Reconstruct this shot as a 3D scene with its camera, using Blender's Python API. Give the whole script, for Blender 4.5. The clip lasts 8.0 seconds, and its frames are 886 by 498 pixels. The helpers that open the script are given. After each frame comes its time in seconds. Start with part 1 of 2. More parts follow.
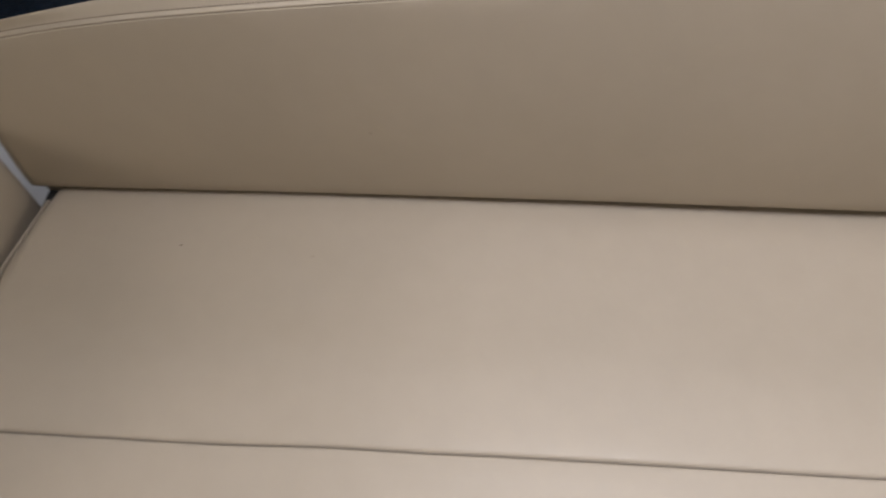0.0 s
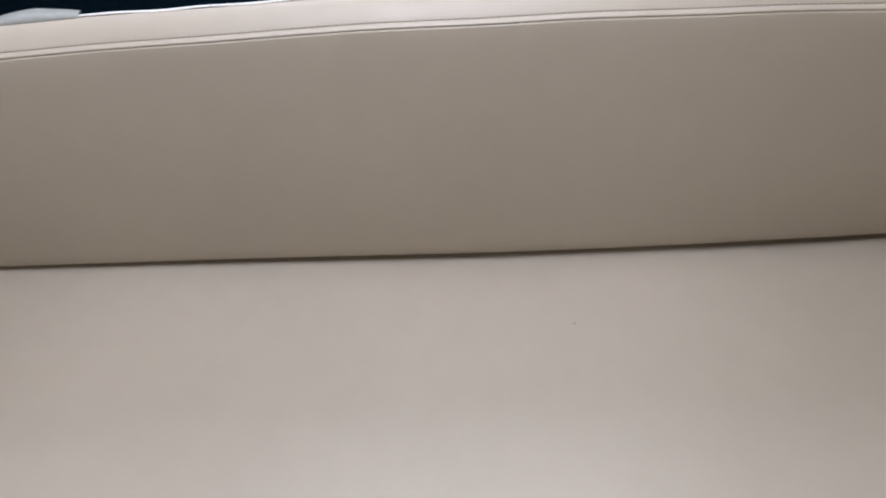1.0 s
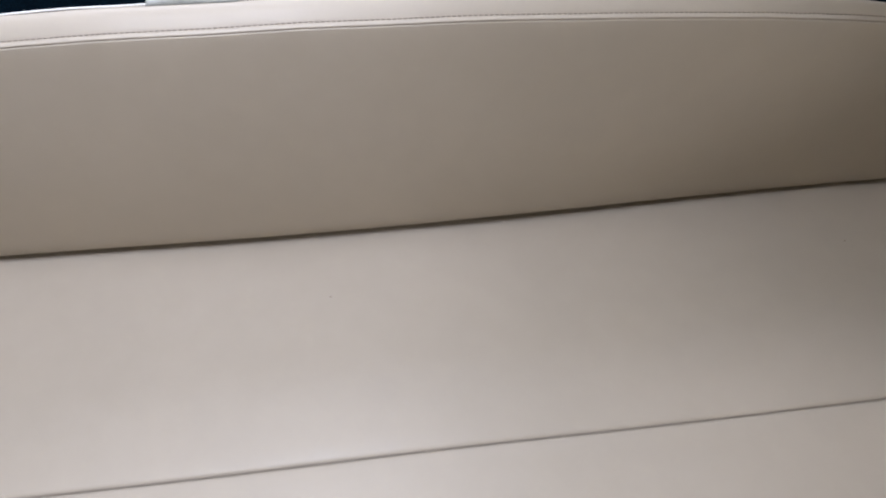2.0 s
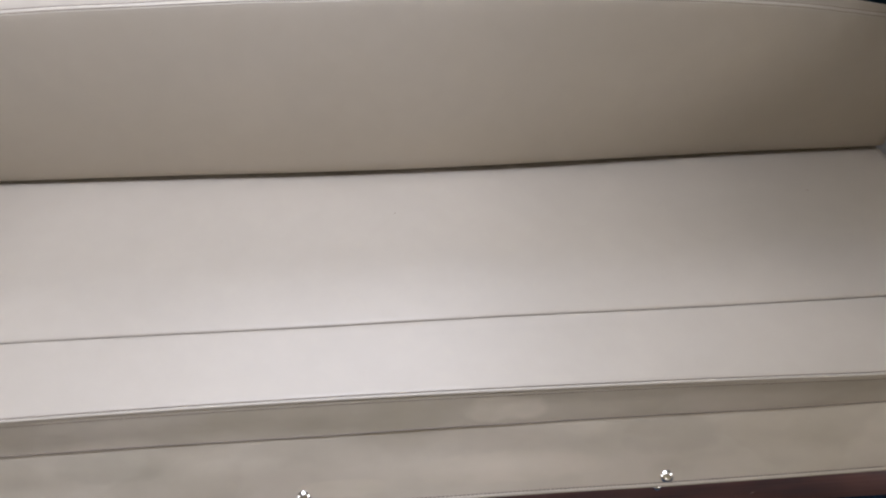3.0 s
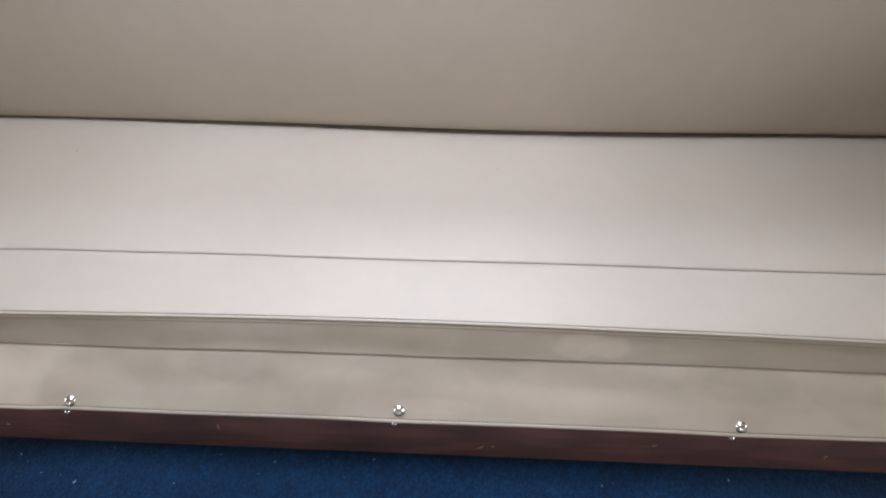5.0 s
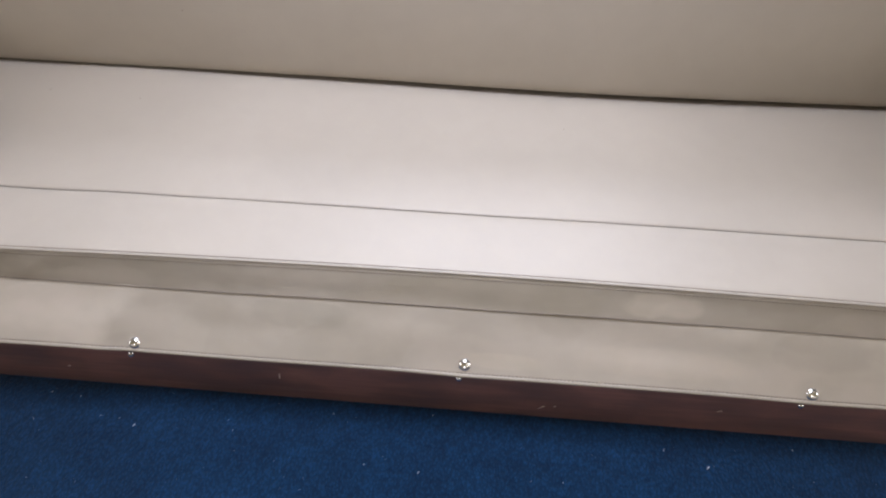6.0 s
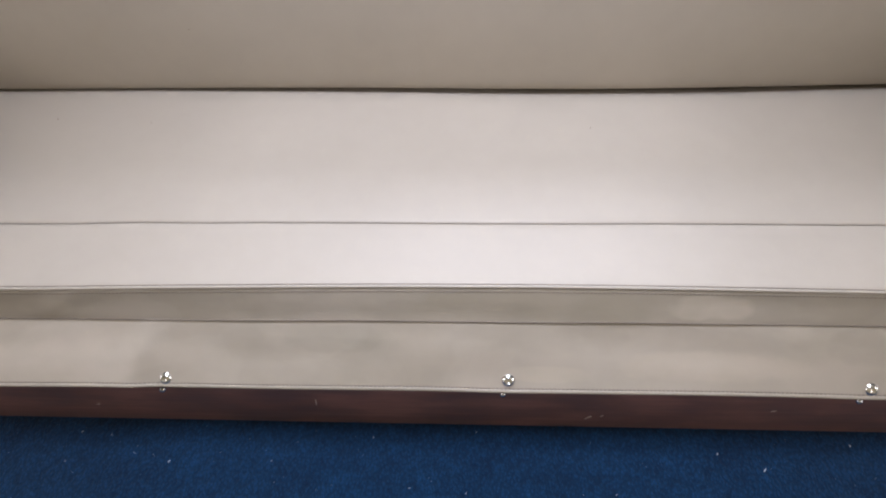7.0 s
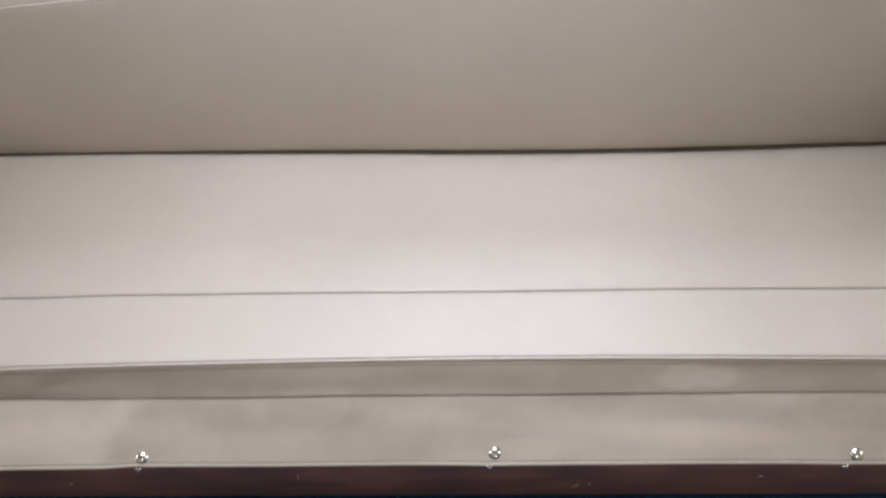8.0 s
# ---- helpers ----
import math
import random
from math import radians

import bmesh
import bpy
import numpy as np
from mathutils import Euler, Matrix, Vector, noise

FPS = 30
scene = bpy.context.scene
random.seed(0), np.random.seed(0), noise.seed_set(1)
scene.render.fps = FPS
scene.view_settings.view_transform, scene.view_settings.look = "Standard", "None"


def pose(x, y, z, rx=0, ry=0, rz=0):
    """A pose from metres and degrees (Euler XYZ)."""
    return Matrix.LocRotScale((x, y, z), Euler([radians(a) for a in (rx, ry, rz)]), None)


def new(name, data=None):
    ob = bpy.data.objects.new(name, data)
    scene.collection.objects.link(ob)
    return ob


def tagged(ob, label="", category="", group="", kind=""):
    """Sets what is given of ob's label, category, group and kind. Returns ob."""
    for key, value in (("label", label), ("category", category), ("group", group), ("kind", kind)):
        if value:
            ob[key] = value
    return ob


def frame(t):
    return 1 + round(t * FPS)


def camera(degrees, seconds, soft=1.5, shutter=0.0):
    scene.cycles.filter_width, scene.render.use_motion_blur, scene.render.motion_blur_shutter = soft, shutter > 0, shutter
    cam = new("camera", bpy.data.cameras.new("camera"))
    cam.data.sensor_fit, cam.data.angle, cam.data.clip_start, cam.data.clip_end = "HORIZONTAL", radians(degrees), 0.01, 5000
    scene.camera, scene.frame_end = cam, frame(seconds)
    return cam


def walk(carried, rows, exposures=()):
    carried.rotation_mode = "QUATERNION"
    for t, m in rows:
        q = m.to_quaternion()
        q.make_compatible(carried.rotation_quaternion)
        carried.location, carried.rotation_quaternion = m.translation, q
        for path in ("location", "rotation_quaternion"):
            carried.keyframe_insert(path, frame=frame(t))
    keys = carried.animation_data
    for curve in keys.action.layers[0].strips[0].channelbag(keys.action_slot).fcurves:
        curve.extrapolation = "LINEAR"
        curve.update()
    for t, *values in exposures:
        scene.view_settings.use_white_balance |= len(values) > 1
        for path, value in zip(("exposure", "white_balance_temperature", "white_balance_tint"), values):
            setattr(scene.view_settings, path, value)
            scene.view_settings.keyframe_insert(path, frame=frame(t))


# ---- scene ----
cam = camera(61.66, 8.0, soft=2.0, shutter=0.25)
walk(cam, [
    (0, pose(-0.3997, -0.1327, 1.1063, 33.62, 3.93, 4.61)),
    (0.2, pose(-0.3466, -0.1312, 1.0817, 34.61, 3.31, 1.80)),
    (0.5, pose(-0.2222, -0.1240, 1.0619, 36.44, 3.51, 0.47)),
    (0.7, pose(-0.1040, -0.1433, 1.0559, 38.34, 3.70, 0.63)),
    (1, pose(0.0371, -0.1325, 1.0531, 39.23, 3.46, -0.22)),
    (1.2, pose(0.1115, -0.1227, 1.0567, 39.04, 2.52, -2.15)),
    (1.5, pose(0.1971, -0.1193, 1.0700, 38.12, 0.31, -5.46)),
    (1.7, pose(0.2366, -0.1456, 1.0896, 37.60, -0.99, -7.36)),
    (2.8, pose(0.1393, -0.5023, 1.2191, 41.44, -1.26, -6.72)),
    (3, pose(0.1572, -0.5655, 1.2186, 42.13, -0.76, -4.36)),
    (3.2, pose(0.1073, -0.5920, 1.2155, 43.06, -0.54, 0.70)),
    (3.5, pose(0.1282, -0.6381, 1.2424, 42.70, -2.51, 1.36)),
    (4, pose(0.1613, -0.6757, 1.2235, 43.60, -1.94, -1.46)),
    (4.2, pose(0.1499, -0.6923, 1.2256, 43.78, -1.69, -1.28)),
    (4.5, pose(0.1256, -0.6972, 1.2184, 43.30, -1.30, 0.04)),
    (4.7, pose(0.1208, -0.7000, 1.2262, 42.83, -0.09, 1.99)),
    (5.8, pose(0.0477, -0.7368, 1.1781, 42.45, 0.88, 3.67)),
    (6, pose(0.0182, -0.7499, 1.1706, 41.89, -0.24, 4.95)),
    (6.2, pose(-0.0017, -0.7749, 1.1618, 42.49, -0.15, 5.24)),
    (6.5, pose(-0.0231, -0.7541, 1.1579, 41.95, 0.82, 3.71)),
    (7, pose(-0.0379, -0.7008, 1.1608, 41.35, 2.21, 2.37)),
    (7.2, pose(-0.0358, -0.6883, 1.1612, 41.85, 2.62, 2.27)),
    (7.5, pose(-0.0467, -0.6644, 1.1736, 41.20, 2.18, 1.39)),
    (7.7, pose(-0.0428, -0.6689, 1.1676, 41.83, 2.17, 1.22)),
    (7.8, pose(-0.0440, -0.6660, 1.1710, 42.02, 2.00, 1.02)),
    (8, pose(-0.0519, -0.6438, 1.1982, 43.41, 1.33, 0.36)),
], exposures=[
    (0.0, -0.55, 7280, 17), (0.3, -0.54, 6970, 16), (1.0, -0.47, 6440, 16), (1.7, -0.38, 6330, 16), (2.8, -0.21, 6230, 16), (4.5, -0.05, 6180, 16), (6.0, 0.03, 6240, 18), (8.0, 0.0, 6240, 17),
])

# world, skylight and its daylight
world = bpy.data.worlds.new("sky")
scene.world = world
world.use_nodes = True
wn = world.node_tree
sky = wn.nodes.new("ShaderNodeTexSky")
sky.sky_type = "NISHITA"
sky.sun_disc = False
sky.sun_elevation, sky.sun_rotation = radians(50), radians(200)
wn.nodes["Background"].inputs["Strength"].default_value = 0.08
wn.links.new(sky.outputs[0], wn.nodes["Background"].inputs[0])

SKY = (-0.12, 0.10)      # middle of the roof opening
SKY_W, SKY_D = 0.46, 0.90
CEIL = 1.86
WELL = 0.50             # height of the well under the roof light
lamp = bpy.data.lights.new("skylight", "AREA")
lamp.shape, lamp.size, lamp.size_y = "RECTANGLE", SKY_W - 0.06, SKY_D - 0.06
lamp.energy = 56
lamp.color = (0.803, 0.868, 1.0)
new("skylight_lamp", lamp).matrix_world = pose(SKY[0], SKY[1], CEIL + WELL - 0.02)
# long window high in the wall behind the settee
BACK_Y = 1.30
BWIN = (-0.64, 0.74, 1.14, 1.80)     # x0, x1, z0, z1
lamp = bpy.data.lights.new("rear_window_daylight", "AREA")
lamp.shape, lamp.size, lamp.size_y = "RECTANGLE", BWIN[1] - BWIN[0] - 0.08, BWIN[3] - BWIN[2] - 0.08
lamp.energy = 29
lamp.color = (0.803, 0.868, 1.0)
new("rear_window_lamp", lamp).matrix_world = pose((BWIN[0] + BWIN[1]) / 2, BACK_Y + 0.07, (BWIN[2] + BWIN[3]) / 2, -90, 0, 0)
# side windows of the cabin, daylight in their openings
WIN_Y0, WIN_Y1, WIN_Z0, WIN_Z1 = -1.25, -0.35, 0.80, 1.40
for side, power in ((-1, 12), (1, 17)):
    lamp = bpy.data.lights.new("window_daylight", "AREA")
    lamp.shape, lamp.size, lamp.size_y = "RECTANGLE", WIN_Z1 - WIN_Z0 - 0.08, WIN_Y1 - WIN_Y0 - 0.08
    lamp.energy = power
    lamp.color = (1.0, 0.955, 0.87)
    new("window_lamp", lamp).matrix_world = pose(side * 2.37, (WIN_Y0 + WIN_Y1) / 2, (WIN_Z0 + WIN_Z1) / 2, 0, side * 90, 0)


# ---- materials ----
def material(name, rough=0.6, metal=0.0, spec=0.5):
    m = bpy.data.materials.new(name)
    m.use_nodes = True
    b = m.node_tree.nodes["Principled BSDF"]
    b.inputs["Roughness"].default_value = rough
    b.inputs["Metallic"].default_value = metal
    b.inputs["Specular IOR Level"].default_value = spec
    return m, m.node_tree, b


def node(tree, kind, **values):
    n = tree.nodes.new(kind)
    for key, value in values.items():
        n.inputs[key.replace("_", " ")].default_value = value
    return n


def coords(tree, scale=(1, 1, 1)):
    c = tree.nodes.new("ShaderNodeTexCoord")
    m = tree.nodes.new("ShaderNodeMapping")
    m.inputs["Scale"].default_value = scale
    tree.links.new(c.outputs["Object"], m.inputs["Vector"])
    return m.outputs[0]


def noise_tex(tree, vec, scale, detail=4.0, rough=0.5):
    n = node(tree, "ShaderNodeTexNoise", Scale=scale, Detail=detail, Roughness=rough)
    tree.links.new(vec, n.inputs["Vector"])
    return n.outputs["Fac"]


def ramp(tree, fac, stops):
    r = tree.nodes.new("ShaderNodeValToRGB")
    e = r.color_ramp.elements
    e[0].position, e[0].color = stops[0][0], (*stops[0][1], 1)
    e[1].position, e[1].color = stops[-1][0], (*stops[-1][1], 1)
    for p, c in stops[1:-1]:
        e.new(p).color = (*c, 1)
    tree.links.new(fac, r.inputs[0])
    return r.outputs[0]


def mixed(tree, fac, a, b, mode="MIX"):
    m = tree.nodes.new("ShaderNodeMix")
    m.data_type, m.blend_type = "RGBA", mode
    for sock, v in ((m.inputs[0], fac), (m.inputs[6], a), (m.inputs[7], b)):
        if isinstance(v, (int, float)):
            sock.default_value = v
        elif isinstance(v, tuple):
            sock.default_value = (*v, 1)
        else:
            tree.links.new(v, sock)
    return m.outputs[2]


def bump(tree, b, height, strength, distance):
    n = node(tree, "ShaderNodeBump", Strength=strength, Distance=distance)
    tree.links.new(height, n.inputs["Height"])
    if b.inputs["Normal"].is_linked:
        tree.links.new(b.inputs["Normal"].links[0].from_socket, n.inputs["Normal"])
    tree.links.new(n.outputs[0], b.inputs["Normal"])


def vinyl(name, tone, patches=(), stains=False):
    """Beige marine vinyl: fine pebble grain, faint soiling; patches: spots of wear, soil and painted-in light (x, z,
    half width, half height, tint).
    """
    m, t, b = material(name, 0.5, 0, 0.42)
    v = coords(t)
    low = noise_tex(t, v, 3.2, 3)
    mid = noise_tex(t, v, 26, 5, 0.6)
    col = ramp(t, low, [(0.3, tuple(c * 0.965 for c in tone)), (0.7, tuple(min(1, c * 1.03) for c in tone))])
    col = mixed(t, 0.35, col, ramp(t, mid, [(0.35, (0.93, 0.93, 0.92)), (0.65, (1, 1, 1))]), "MULTIPLY")
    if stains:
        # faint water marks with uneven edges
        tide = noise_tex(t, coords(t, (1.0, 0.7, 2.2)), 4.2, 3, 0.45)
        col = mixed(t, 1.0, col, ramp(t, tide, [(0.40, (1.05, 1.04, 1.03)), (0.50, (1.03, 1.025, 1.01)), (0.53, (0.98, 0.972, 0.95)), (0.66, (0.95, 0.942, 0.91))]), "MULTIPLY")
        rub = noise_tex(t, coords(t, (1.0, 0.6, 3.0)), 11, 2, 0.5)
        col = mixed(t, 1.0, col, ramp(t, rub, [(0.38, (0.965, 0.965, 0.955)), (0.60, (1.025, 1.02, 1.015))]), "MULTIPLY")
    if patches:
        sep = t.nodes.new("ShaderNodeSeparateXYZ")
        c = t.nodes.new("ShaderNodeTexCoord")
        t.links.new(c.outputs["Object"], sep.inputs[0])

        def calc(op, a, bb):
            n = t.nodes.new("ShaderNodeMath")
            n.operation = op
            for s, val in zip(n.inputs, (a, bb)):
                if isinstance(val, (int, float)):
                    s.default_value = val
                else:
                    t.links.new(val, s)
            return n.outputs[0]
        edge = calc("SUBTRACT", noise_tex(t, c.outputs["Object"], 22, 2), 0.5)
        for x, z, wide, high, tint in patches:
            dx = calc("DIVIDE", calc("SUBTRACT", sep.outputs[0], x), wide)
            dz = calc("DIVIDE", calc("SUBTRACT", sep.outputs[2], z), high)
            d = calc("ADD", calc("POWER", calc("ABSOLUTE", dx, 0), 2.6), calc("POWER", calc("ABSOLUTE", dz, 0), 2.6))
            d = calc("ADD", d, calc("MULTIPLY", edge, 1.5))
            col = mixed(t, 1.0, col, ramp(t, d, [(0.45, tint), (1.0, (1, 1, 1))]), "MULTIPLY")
    t.links.new(col, b.inputs["Base Color"])
    t.links.new(ramp(t, mid, [(0.3, (0.42,) * 3), (0.7, (0.53,) * 3)]), b.inputs["Roughness"])
    cell = node(t, "ShaderNodeTexVoronoi", Scale=620)
    t.links.new(v, cell.inputs["Vector"])
    bump(t, b, cell.outputs["Distance"], 0.10, 0.0006)
    bump(t, b, noise_tex(t, v, 9, 2), 0.25, 0.004)
    return m


TONE = (0.400, 0.352, 0.286)
VINYL = vinyl("beige_vinyl", TONE)
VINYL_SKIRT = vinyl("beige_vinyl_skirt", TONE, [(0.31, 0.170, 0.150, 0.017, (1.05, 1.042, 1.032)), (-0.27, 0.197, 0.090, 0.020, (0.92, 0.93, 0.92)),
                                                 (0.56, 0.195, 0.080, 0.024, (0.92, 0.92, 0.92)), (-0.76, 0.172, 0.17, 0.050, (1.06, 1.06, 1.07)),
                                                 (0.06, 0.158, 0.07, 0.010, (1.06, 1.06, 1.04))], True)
# pale oval and darker middle: light and shade of the boxing put into its colour
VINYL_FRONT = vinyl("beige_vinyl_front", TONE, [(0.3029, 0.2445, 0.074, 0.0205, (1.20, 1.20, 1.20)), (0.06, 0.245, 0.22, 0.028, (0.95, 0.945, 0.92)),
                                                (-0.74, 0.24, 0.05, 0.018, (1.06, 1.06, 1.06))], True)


def plain(name, tone, rough, metal=0.0, vary=0.08, scale=40, depth=0.0005):
    m, t, b = material(name, rough, metal)
    v = coords(t)
    n = noise_tex(t, v, scale, 5, 0.6)
    t.links.new(ramp(t, n, [(0.3, tuple(c * (1 - vary) for c in tone)), (0.7, tuple(min(1, c * (1 + vary)) for c in tone))]),
                b.inputs["Base Color"])
    bump(t, b, n, 0.3, depth)
    return m


SEAM_THREAD = plain("beige_thread", (0.27, 0.235, 0.195), 0.7, scale=900)
THREAD = plain("taupe_thread", (0.19, 0.155, 0.125), 0.7, scale=900)
BACKING = plain("white_backing_cloth", (0.80, 0.80, 0.79), 0.75, scale=300)
FILM = plain("pale_film", (0.30, 0.31, 0.29), 0.45, scale=120)
PALE = plain("pale_grey_paint", (0.84, 0.86, 0.87), 0.5, scale=12)
GREY = plain("grey_blue_paint", (0.27, 0.32, 0.35), 0.5, scale=12)
ROOF = plain("white_headlining", (0.52, 0.48, 0.38), 0.7, scale=10)
PLASTER = plain("cabin_lining", (0.31, 0.25, 0.13), 0.55, scale=8)
FOAM = plain("near_black", (0.02, 0.02, 0.022), 0.9)
SCRATCH = plain("bare_wood_scuff", (0.62, 0.50, 0.45), 0.6)
LINT = plain("lint", (0.55, 0.57, 0.60), 0.8)
DUST = plain("dark_speck", (0.10, 0.075, 0.055), 0.8)
CHROME, _t, _b = material("chrome", 0.20, 1.0)
_b.inputs["Base Color"].default_value = (0.96, 0.96, 0.97, 1)
bump(_t, _b, noise_tex(_t, coords(_t), 500, 2), 0.06, 0.0003)


def wood():
    m, t, b = material("dark_mahogany", 0.5, 0, 0.22)
    grain = noise_tex(t, coords(t, (2.2, 60, 60)), 2.0, 8, 0.65)
    broad = noise_tex(t, coords(t, (3.0, 9, 9)), 2.4, 5)
    col = ramp(t, grain, [(0.25, (0.175, 0.108, 0.106)), (0.55, (0.218, 0.130, 0.126)), (0.8, (0.265, 0.168, 0.16))])
    col = mixed(t, 0.8, col, ramp(t, broad, [(0.34, (0.62, 0.66, 0.72)), (0.5, (0.88, 0.82, 0.80)), (0.64, (1.2, 1.05, 1.0))]), "MULTIPLY")
    scr = noise_tex(t, coords(t, (60, 9, 260)), 1.0, 2)
    col = mixed(t, ramp(t, scr, [(0.74, (0, 0, 0)), (0.80, (0.5, 0.5, 0.5))]), col, (0.16, 0.09, 0.07))
    t.links.new(col, b.inputs["Base Color"])
    t.links.new(ramp(t, broad, [(0.3, (0.44,) * 3), (0.7, (0.60,) * 3)]), b.inputs["Roughness"])
    bump(t, b, grain, 0.15, 0.0006)
    return m


WOOD = wood()


def carpet(name, dark, mid, light, sheen=0.15):
    m, t, b = material(name, 0.95, 0, 0.1)
    v = coords(t)
    loop = node(t, "ShaderNodeTexVoronoi", Scale=290)
    t.links.new(coords(t, (1, 0.5, 1)), loop.inputs["Vector"])
    fuzz = noise_tex(t, v, 420, 4, 0.7)
    tuft = noise_tex(t, coords(t, (1, 0.7, 1)), 75, 5, 0.7)
    worn = noise_tex(t, v, 9, 6, 0.62)
    col = ramp(t, loop.outputs["Distance"], [(0.0, light), (0.35, mid), (0.7, dark)])
    col = mixed(t, 0.35, col, ramp(t, fuzz, [(0.3, dark), (0.7, light)]))
    col = mixed(t, 0.5, col, ramp(t, tuft, [(0.36, (0.55, 0.58, 0.62)), (0.5, (0.95, 0.95, 0.95)), (0.66, (1.5, 1.45, 1.4))]), "MULTIPLY")
    col = mixed(t, 0.8, col, ramp(t, worn, [(0.32, (0.70, 0.72, 0.75)), (0.68, (1.2, 1.2, 1.2))]), "MULTIPLY")
    t.links.new(col, b.inputs["Base Color"])
    b.inputs["Sheen Weight"].default_value = sheen
    b.inputs["Sheen Roughness"].default_value = 0.5
    bump(t, b, loop.outputs["Distance"], 0.5, -0.002)
    bump(t, b, fuzz, 0.6, 0.0015)
    return m


CARPET = carpet("navy_carpet", (0.0014, 0.0108, 0.0300), (0.0028, 0.0230, 0.0615), (0.0068, 0.0450, 0.1140))
WALL_CLOTH = carpet("dark_navy_wall_carpet", (0.0022, 0.009, 0.017), (0.005, 0.021, 0.038), (0.008, 0.031, 0.056), 0.0)


# ---- mesh helpers ----
def part(name, bm, mat, parent=None, label="", smooth=True):
    me = bpy.data.meshes.new(name)
    bm.normal_update()
    bmesh.ops.recalc_face_normals(bm, faces=bm.faces[:])
    for f in bm.faces:
        f.smooth = smooth
    bm.to_mesh(me)
    bm.free()
    me.materials.append(mat)
    ob = new(name, me)
    if parent:
        ob.parent = parent
    if label:
        ob["label"] = label
    return ob


def box(x0, x1, y0, y1, z0, z1, bevel=0.0, segs=2):
    bm = bmesh.new()
    bmesh.ops.create_cube(bm, size=1)
    for v in bm.verts:
        v.co = Vector(((x0 + x1) / 2 + v.co.x * (x1 - x0), (y0 + y1) / 2 + v.co.y * (y1 - y0), (z0 + z1) / 2 + v.co.z * (z1 - z0)))
    if bevel:
        bmesh.ops.bevel(bm, geom=bm.edges[:], offset=bevel, segments=segs, profile=0.5, affect="EDGES")
    return bm


def spread(a, b, n):
    return [a + (b - a) * i / (n - 1) for i in range(n)]


def loft(xs, profile):
    """A closed body: profile(x) gives a closed ring of (x, y, z), always as many."""
    bm = bmesh.new()
    rings = [[bm.verts.new(p) for p in profile(x)] for x in xs]
    k = len(rings[0])
    for a, b in zip(rings, rings[1:]):
        for i in range(k):
            bm.faces.new((a[i], a[(i + 1) % k], b[(i + 1) % k], b[i]))
    bm.faces.new(rings[0])
    bm.faces.new(rings[-1])
    return bm


def tube(points, r, sides=8):
    """A round cord along points."""
    bm = bmesh.new()
    rings = []
    for i, p in enumerate(points):
        p = Vector(p)
        d = (Vector(points[min(i + 1, len(points) - 1)]) - Vector(points[max(i - 1, 0)])).normalized()
        a = d.orthogonal().normalized() if abs(d.z) > 0.9 else d.cross(Vector((0, 0, 1))).normalized()
        b = d.cross(a)
        rings.append([bm.verts.new(p + r * (math.cos(t) * a + math.sin(t) * b)) for t in spread(0, 2 * math.pi, sides + 1)[:-1]])
    for a, b in zip(rings, rings[1:]):
        for i in range(sides):
            bm.faces.new((a[i], a[(i + 1) % sides], b[(i + 1) % sides], b[i]))
    bm.faces.new(rings[0])
    bm.faces.new(rings[-1])
    return bm


def stitches(point, x0, x1, r, length=0.0056, gap=0.0008):
    """A row of short thread dashes along point(x)."""
    bm = bmesh.new()
    x = x0
    while x + length < x1:
        rings = []
        for k, w in ((0.0, 0.45), (0.25, 1.0), (0.75, 1.0), (1.0, 0.45)):
            p = Vector(point(x + length * k))
            rings.append([bm.verts.new(p + Vector((0, r * w * math.cos(a), r * w * math.sin(a)))) for a in spread(0, 2 * math.pi, 6)[:-1]])
        for a, b in zip(rings, rings[1:]):
            for i in range(5):
                bm.faces.new((a[i], a[(i + 1) % 5], b[(i + 1) % 5], b[i]))
        x += length + gap
    return bm


def lathe(profile, place, axis, sides=28):
    """Turned piece: profile of (radius, height) from its foot to its tip on the axis."""
    bm = bmesh.new()
    rings = [[bm.verts.new((r * math.cos(t), r * math.sin(t), h)) for t in spread(0, 2 * math.pi, sides + 1)[:-1]] for r, h in profile[:-1]]
    for a, b in zip(rings, rings[1:]):
        for i in range(sides):
            bm.faces.new((a[i], a[(i + 1) % sides], b[(i + 1) % sides], b[i]))
    tip = bm.verts.new((0, 0, profile[-1][1]))
    for i in range(sides):
        bm.faces.new((rings[-1][i], rings[-1][(i + 1) % sides], tip))
    bm.faces.new(rings[0])
    q = Vector(axis).to_track_quat("Z", "Y").to_matrix().to_4x4()
    bm.transform(Matrix.Translation(place) @ q)
    return bm


def wave(x, seed, size, amp):
    return amp * noise.noise((x / size, seed * 7.31, seed * 1.7))


# ---- setting ----
CREASE = 0.4996     # foot of the backrest
H = 0.2724          # height of the seat
floor = tagged(part("floor", box(-2.3, 2.3, -1.5, BACK_Y, -0.12, 0.0), CARPET, smooth=False), "navy blue loop-pile carpet with scattered lint", "floor", kind="structure")
tagged(part("wall_south", box(-2.42, 2.42, -1.62, -1.5, -0.12, CEIL), PLASTER, smooth=False), "plain teak brown cabin wall", "wall", kind="structure")


def joined(blocks, bevel=0.0):
    """Several boxes in one mesh."""
    bm = bmesh.new()
    for b0 in blocks:
        tmp = box(*b0, bevel)
        me = bpy.data.meshes.new("tmp")
        tmp.to_mesh(me)
        tmp.free()
        bm.from_mesh(me)
        bpy.data.meshes.remove(me)
    return bm


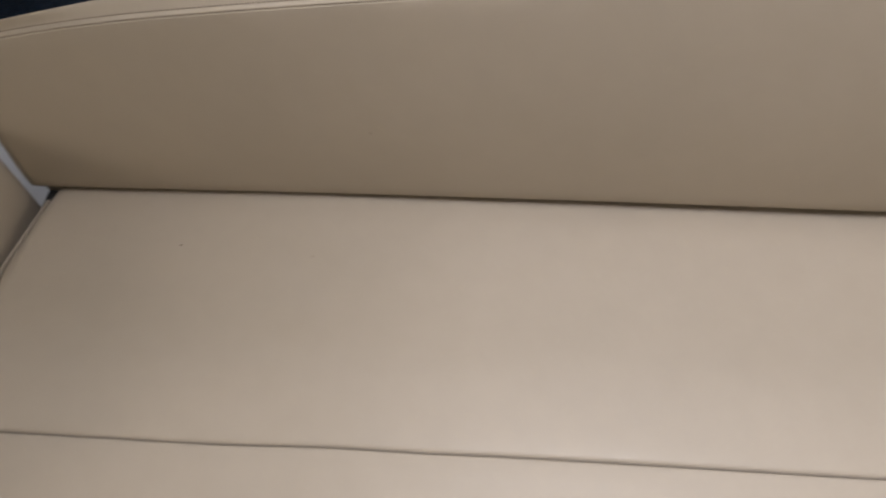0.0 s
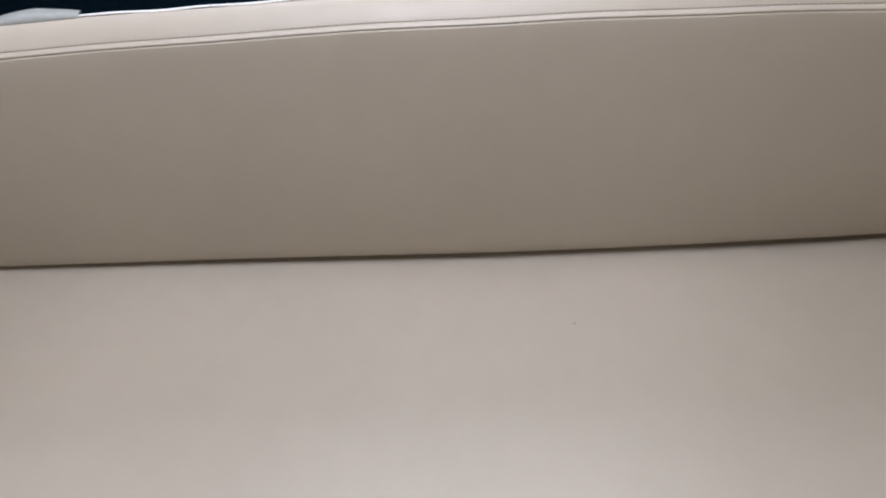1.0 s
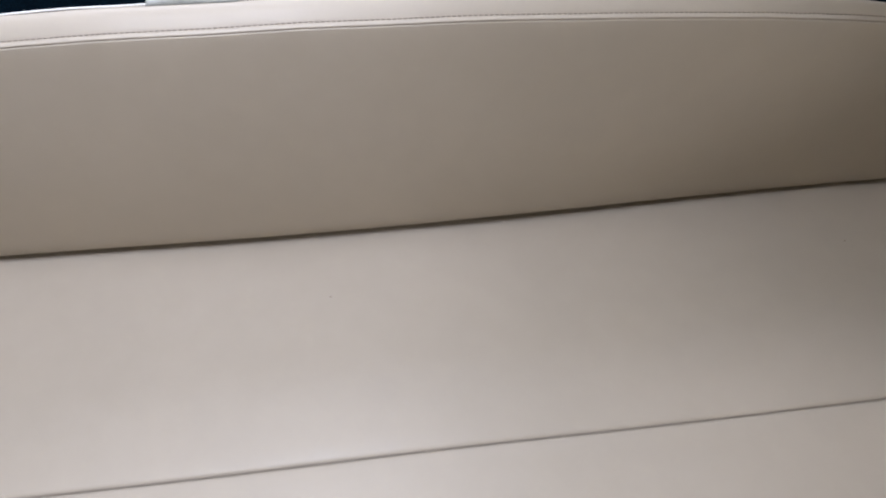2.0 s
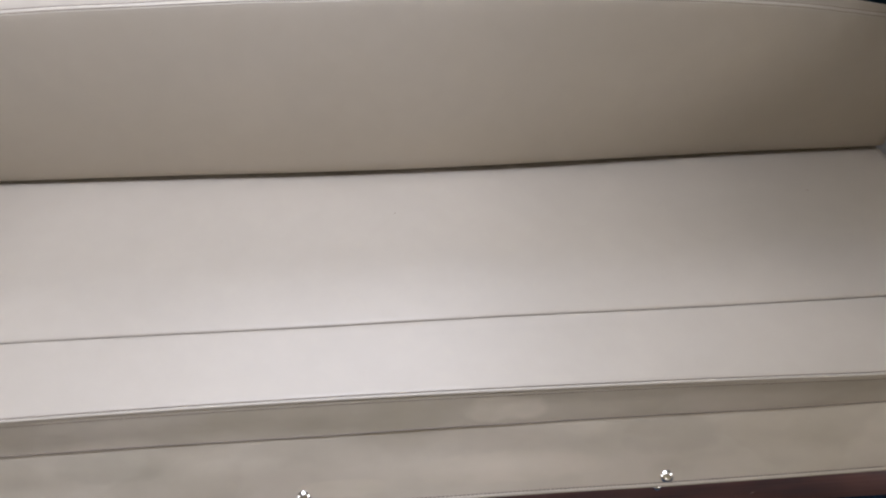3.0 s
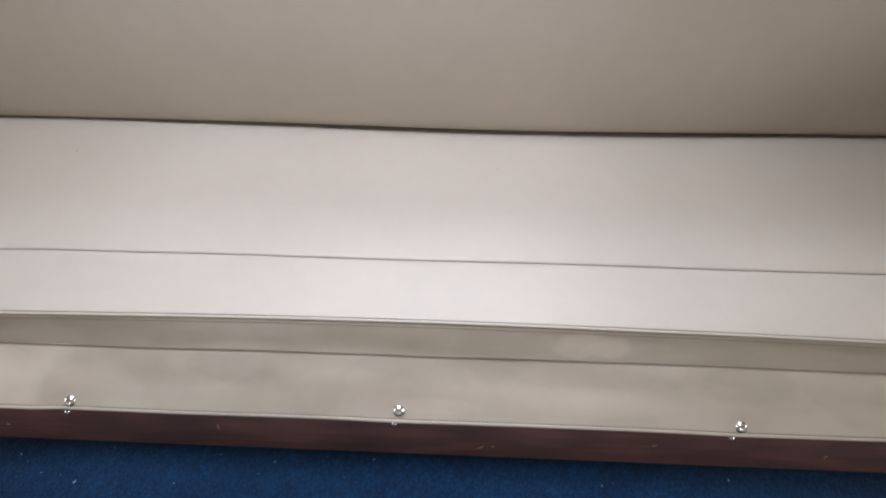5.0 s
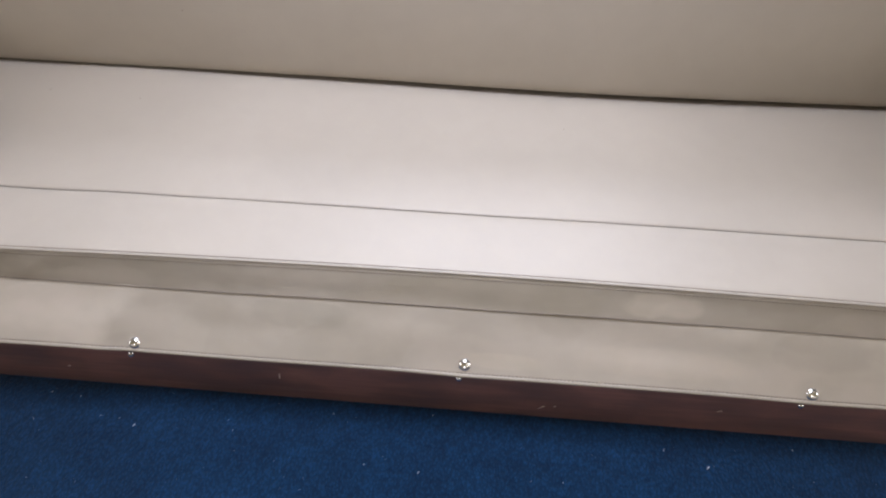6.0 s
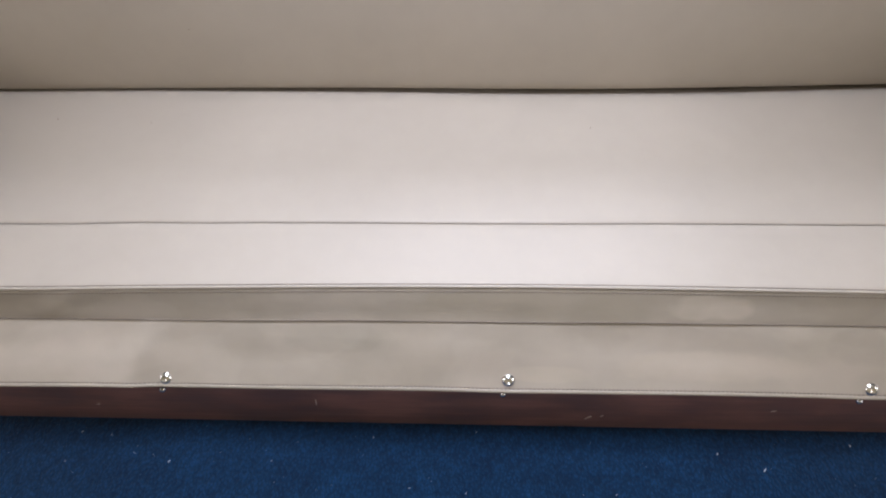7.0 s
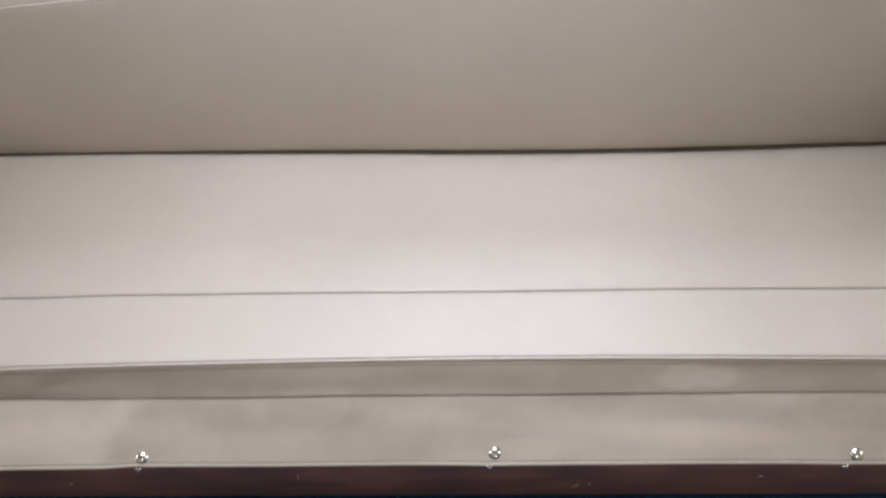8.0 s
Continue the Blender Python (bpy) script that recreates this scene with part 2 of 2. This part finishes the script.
def pane_frame(x0, x1, y0, y1, z0, z1, w, along):
    """Four bars round an opening that lies along x or y."""
    if along == "x":
        return joined([(x0, x0 + w, y0, y1, z0, z1), (x1 - w, x1, y0, y1, z0, z1), (x0 + w, x1 - w, y0, y1, z0, z0 + w), (x0 + w, x1 - w, y0, y1, z1 - w, z1)])
    return joined([(x0, x1, y0, y0 + w, z0, z1), (x0, x1, y1 - w, y1, z0, z1), (x0, x1, y0 + w, y1 - w, z0, z0 + w), (x0, x1, y0 + w, y1 - w, z1 - w, z1)])


yb = BACK_Y + 0.12
tagged(part("wall_north", joined([(-2.42, BWIN[0], BACK_Y, yb, -0.12, CEIL), (BWIN[1], 2.42, BACK_Y, yb, -0.12, CEIL),
                                  (BWIN[0], BWIN[1], BACK_Y, yb, -0.12, BWIN[2]), (BWIN[0], BWIN[1], BACK_Y, yb, BWIN[3], CEIL)]), WALL_CLOTH, smooth=False),
       "dark navy carpet-lined wall behind the settee", "wall", kind="structure")
tagged(part("window_3", pane_frame(BWIN[0] + 0.002, BWIN[1] - 0.002, BACK_Y - 0.012, BACK_Y + 0.11, BWIN[2] + 0.002, BWIN[3] - 0.002, 0.03, "x"), PALE, smooth=False),
       "pale painted frame of the long rear window", "window", kind="structure")
for side, nm, win in ((-1, "wall_west", "window_1"), (1, "wall_east", "window_2")):
    xa, xb = sorted((side * 2.3, side * 2.42))
    tagged(part(nm, joined([(xa, xb, -1.5, WIN_Y0, -0.12, CEIL), (xa, xb, WIN_Y1, BACK_Y, -0.12, CEIL),
                            (xa, xb, WIN_Y0, WIN_Y1, -0.12, WIN_Z0), (xa, xb, WIN_Y0, WIN_Y1, WIN_Z1, CEIL)]), PLASTER, smooth=False),
           "plain teak brown cabin wall with a window", "wall", kind="structure")
    fa, fb = sorted((side * 2.285, side * 2.40))
    tagged(part(win, pane_frame(fa, fb, WIN_Y0 + 0.002, WIN_Y1 - 0.002, WIN_Z0 + 0.002, WIN_Z1 - 0.002, 0.03, "y"), PALE, smooth=False),
           "pale painted frame of a cabin side window", "window", kind="structure")
# roof in four slabs round the opening, and the four sides of the well
sx0, sx1, sy0, sy1 = SKY[0] - SKY_W / 2, SKY[0] + SKY_W / 2, SKY[1] - SKY_D / 2, SKY[1] + SKY_D / 2
SLABS = [(-2.42, sx0, -1.62, BACK_Y + 0.12), (sx1, 2.42, -1.62, BACK_Y + 0.12), (sx0, sx1, -1.62, sy0), (sx0, sx1, sy1, BACK_Y + 0.12)]
SIDES = [(sx0 - 0.04, sx0, sy0 - 0.04, sy1 + 0.04), (sx1, sx1 + 0.04, sy0 - 0.04, sy1 + 0.04), (sx0, sx1, sy0 - 0.04, sy0), (sx0, sx1, sy1, sy1 + 0.04)]
tagged(part("ceiling", joined([(*b, CEIL, CEIL + 0.08) for b in SLABS] + [(*b, CEIL + 0.08, CEIL + WELL) for b in SIDES]), ROOF, smooth=False), "plain cream cabin ceiling with a roof light", "ceiling", kind="structure")
# bulkheads at the two ends of the settee: a low pale panel, and a higher navy-lined one with a side above
tagged(part("wall_end_port", box(-1.275, -1.215, -0.03, 0.70, 0, 0.40, 0.004), PALE), "pale grey painted end panel beside the settee", "wall", kind="structure")
tagged(part("wall_end_starboard", box(1.215, 1.275, -0.03, 0.70, 0, 0.62, 0.004), WALL_CLOTH), "dark navy carpet-lined end panel beside the settee", "wall", kind="structure")
tagged(part("wall_side_starboard", box(1.218, 1.285, 0.22, BACK_Y - 0.001, 0.624, CEIL - 0.002, 0.004), WALL_CLOTH), "dark navy carpet-lined side above the end panel", "wall", kind="structure")
tagged(part("threshold", box(0.975, 1.32, -0.62, -0.092, 0.0, 0.008, 0.002), GREY), "grey-blue painted threshold board on the carpet", "threshold", kind="structure")

# ---- the settee ----
X0, X1 = -1.124, 1.140
SEAM = 0.1365
XS = spread(X0, X1, 150)
sofa = tagged(new("sofa"), "beige vinyl upholstered settee on a dark mahogany plinth", "sofa")


def shrink(x, r=0.014):
    """How far a rounded end has sunk at x."""
    d = min(x - X0, X1 - x)
    return 0.0 if d >= r else r - math.sqrt(max(0.0, r * r - (r - d) ** 2))


def crease_y(x):
    """The foot of the backrest bellies forward in the middle."""
    return CREASE + 0.005 - 0.012 * math.exp(-((x - 0.18) / 0.5) ** 2)


def seam_y(x):
    return SEAM + 0.0012 - 0.0045 * min(1, max(0, (-0.42 - x) / 0.3)) + wave(x, 1, 0.35, 0.0022) + 0.003 * math.exp(-((x + 0.62) / 0.10) ** 2)


def seat_z(x, y):
    return H + 0.0006 + wave(x, 3, 0.4, 0.0012) + 0.0015 * noise.noise((x * 2.2, y * 5, 4.0))


def seat_ring(x):
    s, e = seam_y(x) + 0.0004, shrink(x)
    pts = [(s, H - 0.05), (s, H - 0.006), (s + 0.0005, H - 0.0024), (s + 0.0020, H - 0.0008), (s + 0.006, H)]
    pts += [(y, seat_z(x, y)) for y in spread(s + 0.014, CREASE - 0.075, 16)]
    c, g = crease_y(x), 0.45 + 0.55 * math.exp(-((x - 0.25) / 0.60) ** 2) + wave(x, 7, 0.3, 0.10)
    for u in spread(0.08, 1.0, 12):
        y = c - 0.07 + 0.07 * u
        pts.append((y, seat_z(x, y) - 0.0120 * g * u ** 2.4))
    pts += [(c + 0.006, H - 0.0140 * g), (c + 0.014, H - 0.0150 * g), (c + 0.026, H - 0.0155 * g), (c + 0.04, H - 0.05)]
    out = []
    for y, z in pts:
        k = min(1.0, max(0.0, (y - 0.372) / 0.125))
        edge = max(0.0, (abs(x) - 1.04) / 0.08)
        out.append((x * (1 - (0.0215 if x < 0 else 0.002) * k * min(1, edge)), y, z - (e if z > H - 0.03 else 0)))
    return out


seat = part("seat_panel", loft(XS, seat_ring), VINYL, sofa)


def lip_y(x):
    return 0.002 - 0.0085 * min(1.3, ((x - 0.05) / 0.7) ** 2) + wave(x, 5, 0.5, 0.0022)


def front_ring(x):
    s, e, f = seam_y(x) - 0.0004, shrink(x), lip_y(x)
    pts = [(s, H - 0.045), (s, H - 0.006), (s - 0.0005, H - 0.0024), (s - 0.0020, H - 0.0008), (s - 0.006, H)]
    pts += [(y, seat_z(x, y) + 0.0005) for y in spread(s - 0.014, f + 0.018, 9)]
    pts += [(f + 0.012, H + 0.0010), (f + 0.0062, H + 0.0008), (f + 0.0048, H + 0.0002), (f + 0.0042, H - 0.0010), (f + 0.004, H - 0.004), (f + 0.004, H - 0.045)]
    return [(x, y, z - (e if z > H - 0.03 else 0)) for y, z in pts]


part("seat_front_strip", loft(XS, front_ring), VINYL, seat)
part("seat_seam", tube([(x, seam_y(x), H - 0.0015 - shrink(x)) for x in XS], 0.0008, 6), SEAM_THREAD, seat, "beige stitched seam")
part("front_piping", tube([(x, lip_y(x) + 0.0012, H - 0.0012 + wave(x, 9, 0.2, 0.0005)) for x in XS], 0.0030, 12), VINYL, seat)
part("piping_seam", tube([(x, lip_y(x) + 0.0047, H + 0.0006) for x in XS], 0.0006, 5), THREAD, seat, "taupe seam line")
part("side_piping", tube([(X0 + 0.002 + 0.024 * max(0, (y - 0.372) / 0.125), y, H - 0.007) for y in spread(0.0, CREASE - 0.012, 40)], 0.0019, 8), VINYL, seat)

# boxing below the front edge
BOX_Y, BOX_Z = -0.0240, H - 0.0551
FLAP_Y, FLAP_Z = -0.1008, H - 0.1346
SNAPS = (-0.5493, 0.0, 0.5525)


def box_foot(x):
    return 0.0032 * max(-0.4, 1 - ((x - 0.1) / 0.5) ** 2) + wave(x, 11, 0.22, 0.0030) + wave(x, 12, 0.07, 0.0007)


def boxing_ring(x):
    f, d = lip_y(x), box_foot(x)
    pts = []
    for k in [0, 0.03, 0.09] + spread(0.18, 0.9, 9) + [0.965, 0.99, 1.0]:
        y = f - 0.0016 + (BOX_Y - f + 0.0016) * k + 0.0014 * math.sin(math.pi * k) * (0.4 + noise.noise((x * 3.1, k * 1.5, 2.0))) - 0.003 * math.sin(math.pi * k) * math.exp(-((x + 0.70 + 0.04 * k) / 0.022) ** 2)
        z = H - 0.0036 + (BOX_Z + d - H + 0.0036) * k
        pts.append((x, y, z))
    pts.append((x, BOX_Y + 0.002, BOX_Z + d - 0.001))
    pts += [(x, BOX_Y + 0.010, BOX_Z + d + 0.001), (x, f + 0.003, H - 0.0045)]
    return pts


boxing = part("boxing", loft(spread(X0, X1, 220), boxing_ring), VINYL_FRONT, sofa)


def flap_point(x, k, out=0.0):
    """A point of the hanging flap: k from its top to its hem; it puckers at the snaps and bellies between them."""
    near = sum(math.exp(-((x - s) / 0.055) ** 2) for s in SNAPS)
    sag = math.exp(-((x + 0.25) / 0.17) ** 2) + 0.8 * math.exp(-((x - 0.24) / 0.16) ** 2) - 0.5 * math.exp(-((x + 0.78) / 0.16) ** 2) - 0.3 * math.exp(-((x - 0.8) / 0.2) ** 2)
    belly = -0.006 * sag * (1 - 0.55 * k) + 0.005 * noise.noise((x * 3.4 + 3, k * 1.6, 6.0)) + 0.002 * noise.noise((x * 8, k * 2.5, 1.0))
    fold = 0.0060 * math.exp(-((x + 0.565 + 0.035 * k) / 0.02) ** 2) * math.exp(-((k - 0.45) / 0.30) ** 2)
    y = BOX_Y + 0.0012 + (FLAP_Y - BOX_Y - 0.0012) * k
    u = min(1, max(0, (-0.525 - 0.03 * k - x) / 0.055))
    fold += 0.014 * u * u * (3 - 2 * u) * (k - 0.15) * min(1, k / 0.15)
    z = BOX_Z + 0.0014 + (FLAP_Z - BOX_Z - 0.0014) * k + box_foot(x) * (1 - k)
    o = out + belly * math.sin(math.pi * min(1, k * 1.05)) * (1 - 0.7 * min(1, near)) - 0.0022 * near * math.exp(-((k - 0.86) / 0.22) ** 2) + fold
    drop = (wave(x, 21, 0.3, 0.004) - 0.0022 * near + 0.001) * k
    return (x, y - 0.69 * o, z + 0.72 * o + drop)


def flap_ring(x):
    ks = [0, 0.012, 0.035] + spread(0.07, 0.93, 14) + [0.97, 0.99, 1.0]
    return [flap_point(x, k) for k in ks] + [flap_point(x, k, -0.003) for k in reversed(ks)]


FX = spread(X0, X1, 260)
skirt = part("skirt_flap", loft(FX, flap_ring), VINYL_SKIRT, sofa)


def hem_ring(x):
    ks = [0.945, 0.954, 0.968, 0.985, 1.0, 1.008]
    up = [0.0004, 0.0018, 0.0022, 0.0022, 0.0014, -0.0008]
    return [flap_point(x, k, u) for k, u in zip(ks, up)] + [flap_point(x, 1.006, -0.0035), flap_point(x, 0.945, -0.002)]


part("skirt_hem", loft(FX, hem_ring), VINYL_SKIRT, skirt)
part("hem_stitching", stitches(lambda x: flap_point(x, 0.941, 0.0009), X0 + 0.01, X1 - 0.01, 0.0011), THREAD, skirt, "taupe stitching line")
part("boxing_seam", tube([(x, BOX_Y - 0.0010, BOX_Z + box_foot(x) + 0.0008) for x in FX], 0.0010, 5), THREAD, boxing, "taupe seam line")
part("boxing_stitching", stitches(lambda x: boxing_ring(x)[2][:2] + (boxing_ring(x)[2][2] + wave(x, 14, 0.15, 0.0005),), X0 + 0.01, X1 - 0.01, 0.0007), THREAD, boxing, "taupe stitching line")

# plinth under the flap
plinth = part("plinth", box(-1.08, 1.005, -0.0843, 0.50, 0.0005, 0.144, 0.002), WOOD, sofa, "dark mahogany plinth board")
part("seat_deck", box(X0 + 0.01, X1 - 0.01, 0.02, CREASE + 0.032, 0.144, BOX_Z + 0.008), FOAM, sofa)

# snap fasteners on the flap, each with a small stud on the plinth below it
AX = Vector((0, -0.69, 0.72)).normalized()
for s, dx, k, up in zip(SNAPS, (-0.012, -0.008, -0.011), (0.875, 0.825, 0.865), (0.003, 0.0055, 0.003)):
    p = Vector(flap_point(s, k, 0.0004))
    part("snap_fastener", lathe([(0.0102, -0.001), (0.0104, 0.0004), (0.0100, 0.0012), (0.0094, 0.0016), (0.0088, 0.0022), (0.0076, 0.0034),
                                        (0.0058, 0.0043), (0.0042, 0.0048), (0.0037, 0.0043), (0.0026, 0.0040), (0, 0.0039)], p, AX), CHROME, skirt, "polished chrome snap fastener")
    q = Vector((s + dx, -0.0841, FLAP_Z - 0.0240 + up))
    part("stud", lathe([(0.0064, -0.002), (0.0064, 0.0060), (0.0060, 0.0090), (0.0052, 0.0110), (0.0046, 0.0134), (0.0026, 0.0150), (0, 0.0152)], q, (0, -0.96, 0.28), 20), CHROME, plinth, "small chrome stud")

for x, z, dx, dz in ((0.136, 0.034, 0.010, 0.010), (0.158, 0.040, 0.004, 0.004), (-0.318, 0.070, 0.001, 0.016), (-0.70, 0.05, 0.006, 0.001), (0.43, 0.066, 0.008, 0.003), (0.72, 0.05, 0.003, 0.008)):
    part("scratch", tube([(x - dx / 2, -0.0845, z - dz / 2), (x, -0.0846, z), (x + dx / 2, -0.0845, z + dz / 2)], 0.0009, 5), SCRATCH, plinth, "pale scuff in the varnish")

# backrest: arched padded panel, a stitched top band and a raw white edge at the rear
BX0, BX1 = -1.140, 1.138


def top_z(x):
    return H + 0.3487 + 0.0018 * x - 0.0427 * x * x - 0.0145 * x ** 4 + wave(x, 31, 0.14, 0.0016)


def rim_y(x):
    k = min(1, max(0, (abs(x) - 0.60) / 0.50))
    return 0.5555 - 0.029 * k * k * (3 - 2 * k)


def end_in(x):
    d = min(x - BX0, BX1 - x)
    r = 0.02
    return 0.0 if d >= r else r - math.sqrt(max(0.0, r * r - (r - d) ** 2))


def face_y(x, z):
    k = (z - H) / (top_z(x) - H)
    puff = 0.012 * math.sin(math.pi * min(1, max(0, k))) ** 0.8 + 0.003 * noise.noise((x * 2.3, z * 5, 8.0))
    pucker = min(1, max(0, (x - 0.62) / 0.2)) * math.exp(-((top_z(x) - 0.03 - z) / 0.035) ** 2)
    puff += 0.0040 * pucker * noise.noise((x * 24, z * 3, 5.0))
    return crease_y(x) + 0.0168 * k + (CREASE - crease_y(x)) * min(1, max(0, k)) - puff + end_in(x)


def narrow(x, z):
    """The panel draws in towards its arched top."""
    return x * (1 - 0.12 * max(0.0, z - H) * min(1.0, max(0.0, (abs(x) - 0.85) / 0.25)))


def back_ring(x):
    t = top_z(x) - 0.0070
    lo = H - 0.001 + wave(x, 33, 0.5, 0.0020)
    e = end_in(x)
    c = crease_y(x)
    pts = [(c + 0.032 + e, lo - 0.001), (c + 0.012 + e, lo - 0.001), (c + 0.004 + e, lo + 0.001), (face_y(x, lo + 0.006) + 0.0014, lo + 0.006)]
    pts += [(face_y(x, z), z) for z in spread(lo + 0.014, t - 0.012, 22)]
    pts += [(face_y(x, t), t - 0.0018), (face_y(x, t) + 0.0005, t - 0.0005), (face_y(x, t) + 0.003, t)]
    pts += [(rim_y(x) - 0.006, t), (rim_y(x) - 0.006, lo)]
    return [(narrow(x, z), min(y, rim_y(x) - 0.006), z) for y, z in pts]


backrest = part("backrest_panel", loft(spread(BX0, BX1, 170), back_ring), VINYL, sofa)


def band_ring(x):
    t, r, e = top_z(x), rim_y(x), end_in(x)
    y0 = face_y(x, t)
    pts = [(y0 + 0.006, t - 0.0070), (y0 + 0.0010, t - 0.0067), (y0 - 0.0002, t - 0.0062), (y0 - 0.0003, t - 0.0056), (y0 + 0.0008, t - 0.0047),
           (y0 + 0.0054, t - 0.0030), (y0 + 0.0062, t - 0.0029), (y0 + 0.0072, t - 0.0018)]
    pts += [(y0 + 0.0076 + (r - y0 - 0.0076) * k, t - 0.0014 + 0.0122 * math.sin(math.pi * 0.5 * min(1, k * 1.25))) for k in spread(0.1, 0.92, 9)]
    pts += [(r, t + 0.0080), (r + 0.003, t + 0.003), (r + 0.003, 0.03), (r - 0.003, 0.03), (r - 0.004, t - 0.0108)]
    return [(narrow(x, z), y, z - (0.4 * e if z > 0.1 else 0)) for y, z in pts]


part("backrest_top", loft(spread(BX0, BX1, 170), band_ring), VINYL, backrest)
part("backrest_stitching", stitches(lambda x: (narrow(x, top_z(x)), face_y(x, top_z(x)) + 0.0062, top_z(x) - 0.0026 - 0.4 * end_in(x)), BX0 + 0.03, BX1 - 0.03, 0.0008),
     THREAD, backrest, "taupe stitching line")
part("backrest_seam", tube([(narrow(x, top_z(x)), face_y(x, top_z(x)) + 0.0006, top_z(x) - 0.0070 - 0.4 * end_in(x)) for x in spread(BX0 + 0.03, BX1 - 0.03, 170)], 0.0007, 5),
     THREAD, backrest, "taupe stitched seam")
part("rear_edge", tube([(x, rim_y(x) + 0.0015 + wave(x, 41, 0.05, 0.001), top_z(x) + 0.0103 + wave(x, 42, 0.06, 0.0014)) for x in spread(-0.74, 0.64, 160)], 0.0012, 6),
     BACKING, backrest, "raw white cloth edge")


part("nick", tube([(-0.5915 + 0.0015 * i, face_y(-0.5915 + 0.0015 * i, H + 0.1395) - 0.0001, H + 0.1395) for i in range(3)], 0.0004, 5), DUST, backrest, "tiny dark nick in the vinyl")


# arm pads at both ends
def arm(xin, xout, top, end):
    def ring(y):
        n = spread(0, math.pi, 9)
        r = (xout - xin) / 2
        cut = max(0.0, (y - end + 0.10) / 0.06) ** 2 * 0.006
        return [(xin + r * (1 - math.cos(a)), y, top + abs(r) * math.sin(a) - cut) for a in n] + [(xout, y, 0.03), (xin + math.copysign(0.004, r), y, 0.03), (xin, y, 0.30)]
    bm = bmesh.new()
    ys = [-0.03, -0.026, -0.015] + spread(0.0, end - 0.027, 8) + [end - 0.013, end - 0.005, end]
    inset = [0.012, 0.004, 0.001] + [0] * 8 + [0.001, 0.004, 0.010]
    rings = []
    for y, i in zip(ys, inset):
        pts = ring(y)
        c = Vector((sum(p[0] for p in pts) / len(pts), y, 0.3))
        rings.append([bm.verts.new((p[0] + (c.x - p[0]) * i / 0.05, y, p[2])) for p in pts])
    k = len(rings[0])
    for a, b in zip(rings, rings[1:]):
        for i in range(k):
            bm.faces.new((a[i], a[(i + 1) % k], b[(i + 1) % k], b[i]))
    bm.faces.new(rings[0])
    bm.faces.new(rings[-1])
    return bm


# near-black block added so that the gap at the port rear corner reads dark
part("corner_gap_block", box(-1.112, -1.080, 0.470, CREASE + 0.012, 0.144, H - 0.014), FOAM, sofa, "black block added to darken the corner gap")
part("arm_pad", arm(-1.132, -1.205, 0.41, 0.503), VINYL, sofa)
part("arm_pad", arm(1.156, 1.212, 0.50, 0.560), VINYL, sofa)


# pale film scraps lying along the rear edge of the backrest
def scrap(x0, x1, lift, seed):
    def ring(x):
        k = (x - x0) / (x1 - x0)
        up = lift * (0.35 + 0.65 * math.sin(math.pi * min(1, k * 1.4)) ** 2) + wave(x, seed, 0.03, 0.0015)
        w = 0.020 * (0.4 + 0.6 * math.sin(math.pi * (0.1 + 0.8 * k)))
        y, z = rim_y(x) - 0.004, top_z(x) + 0.0114
        return [(x, y, z), (x, y + w * 0.5, z + up * 0.8), (x, y + w, z + up), (x, y + w, z + up - 0.001), (x, y + w * 0.5, z + up * 0.8 - 0.001), (x, y + 0.001, z - 0.001)]
    return loft(spread(x0, x1, 24), ring)


tagged(part("film_scrap", scrap(-0.470, -0.372, 0.0045, 51), FILM), "crumpled pale film scrap lying on the backrest edge", "scrap", "film scraps")
tagged(part("film_scrap", scrap(-0.012, 0.092, 0.006, 52), FILM), "crumpled pale film scrap lying on the backrest edge", "scrap", "film scraps")

# small specks on the upholstery
for x, y, r in ((-0.8684, 0.4101, 0.0012), (-0.6784, 0.397, 0.0009), (0.1552, 0.378, 0.0009), (0.925, 0.391, 0.0009)):
    bm = bmesh.new()
    bmesh.ops.create_icosphere(bm, subdivisions=1, radius=r)
    for v in bm.verts:
        v.co = Vector((v.co.x * 1.5, v.co.y, v.co.z * 0.4))
    sp = tagged(part("crumb", bm, DUST), "tiny dark crumb on the beige seat", "crumb", "crumbs on the seat")
    sp.location = (x, y, seat_z(x, y) + r * 0.3)

# lint on the carpet
rng = random.Random(4)


def fibre(x, y, size):
    L0 = size * 0.0007
    a = rng.uniform(0, math.pi)
    pts = [(x + math.cos(a) * L0 * k + rng.uniform(-0.2, 0.2) * L0, y + math.sin(a) * L0 * k, 0.0010 + 0.0004 * k) for k in (-0.6, -0.2, 0.2, 0.6)]
    return tube(pts, 0.00011 * size, 5)


LINTS = [(-0.738, -0.1114, 4), (-0.684, -0.116, 3), (-0.748, -0.167, 3), (-0.633, -0.149, 2.5), (-0.5688, -0.163, 6), (-0.051, -0.098, 3.5), (0.347, -0.129, 4), (0.417, -0.1556, 7),
         (0.566, -0.110, 4), (0.175, -0.203, 3), (-0.394, -0.158, 3), (-0.226, -0.111, 3), (-0.066, -0.207, 4), (-0.158, -0.200, 3)]
for x, y, size in LINTS:
    tagged(part("lint", fibre(x, y, size), LINT), "tiny pale lint fibre on the navy carpet", "lint", "lint on the carpet")
dust = bmesh.new()
for _ in range(150):
    tmp = fibre(rng.uniform(-0.95, 0.95), rng.uniform(-0.42, -0.095), rng.uniform(0.5, 1.7))
    me = bpy.data.meshes.new("tmp")
    tmp.to_mesh(me)
    tmp.free()
    dust.from_mesh(me)
    bpy.data.meshes.remove(me)
tagged(part("carpet_dust", dust, LINT), "fine pale dust specks in the navy carpet pile", "dust", kind="stuff")
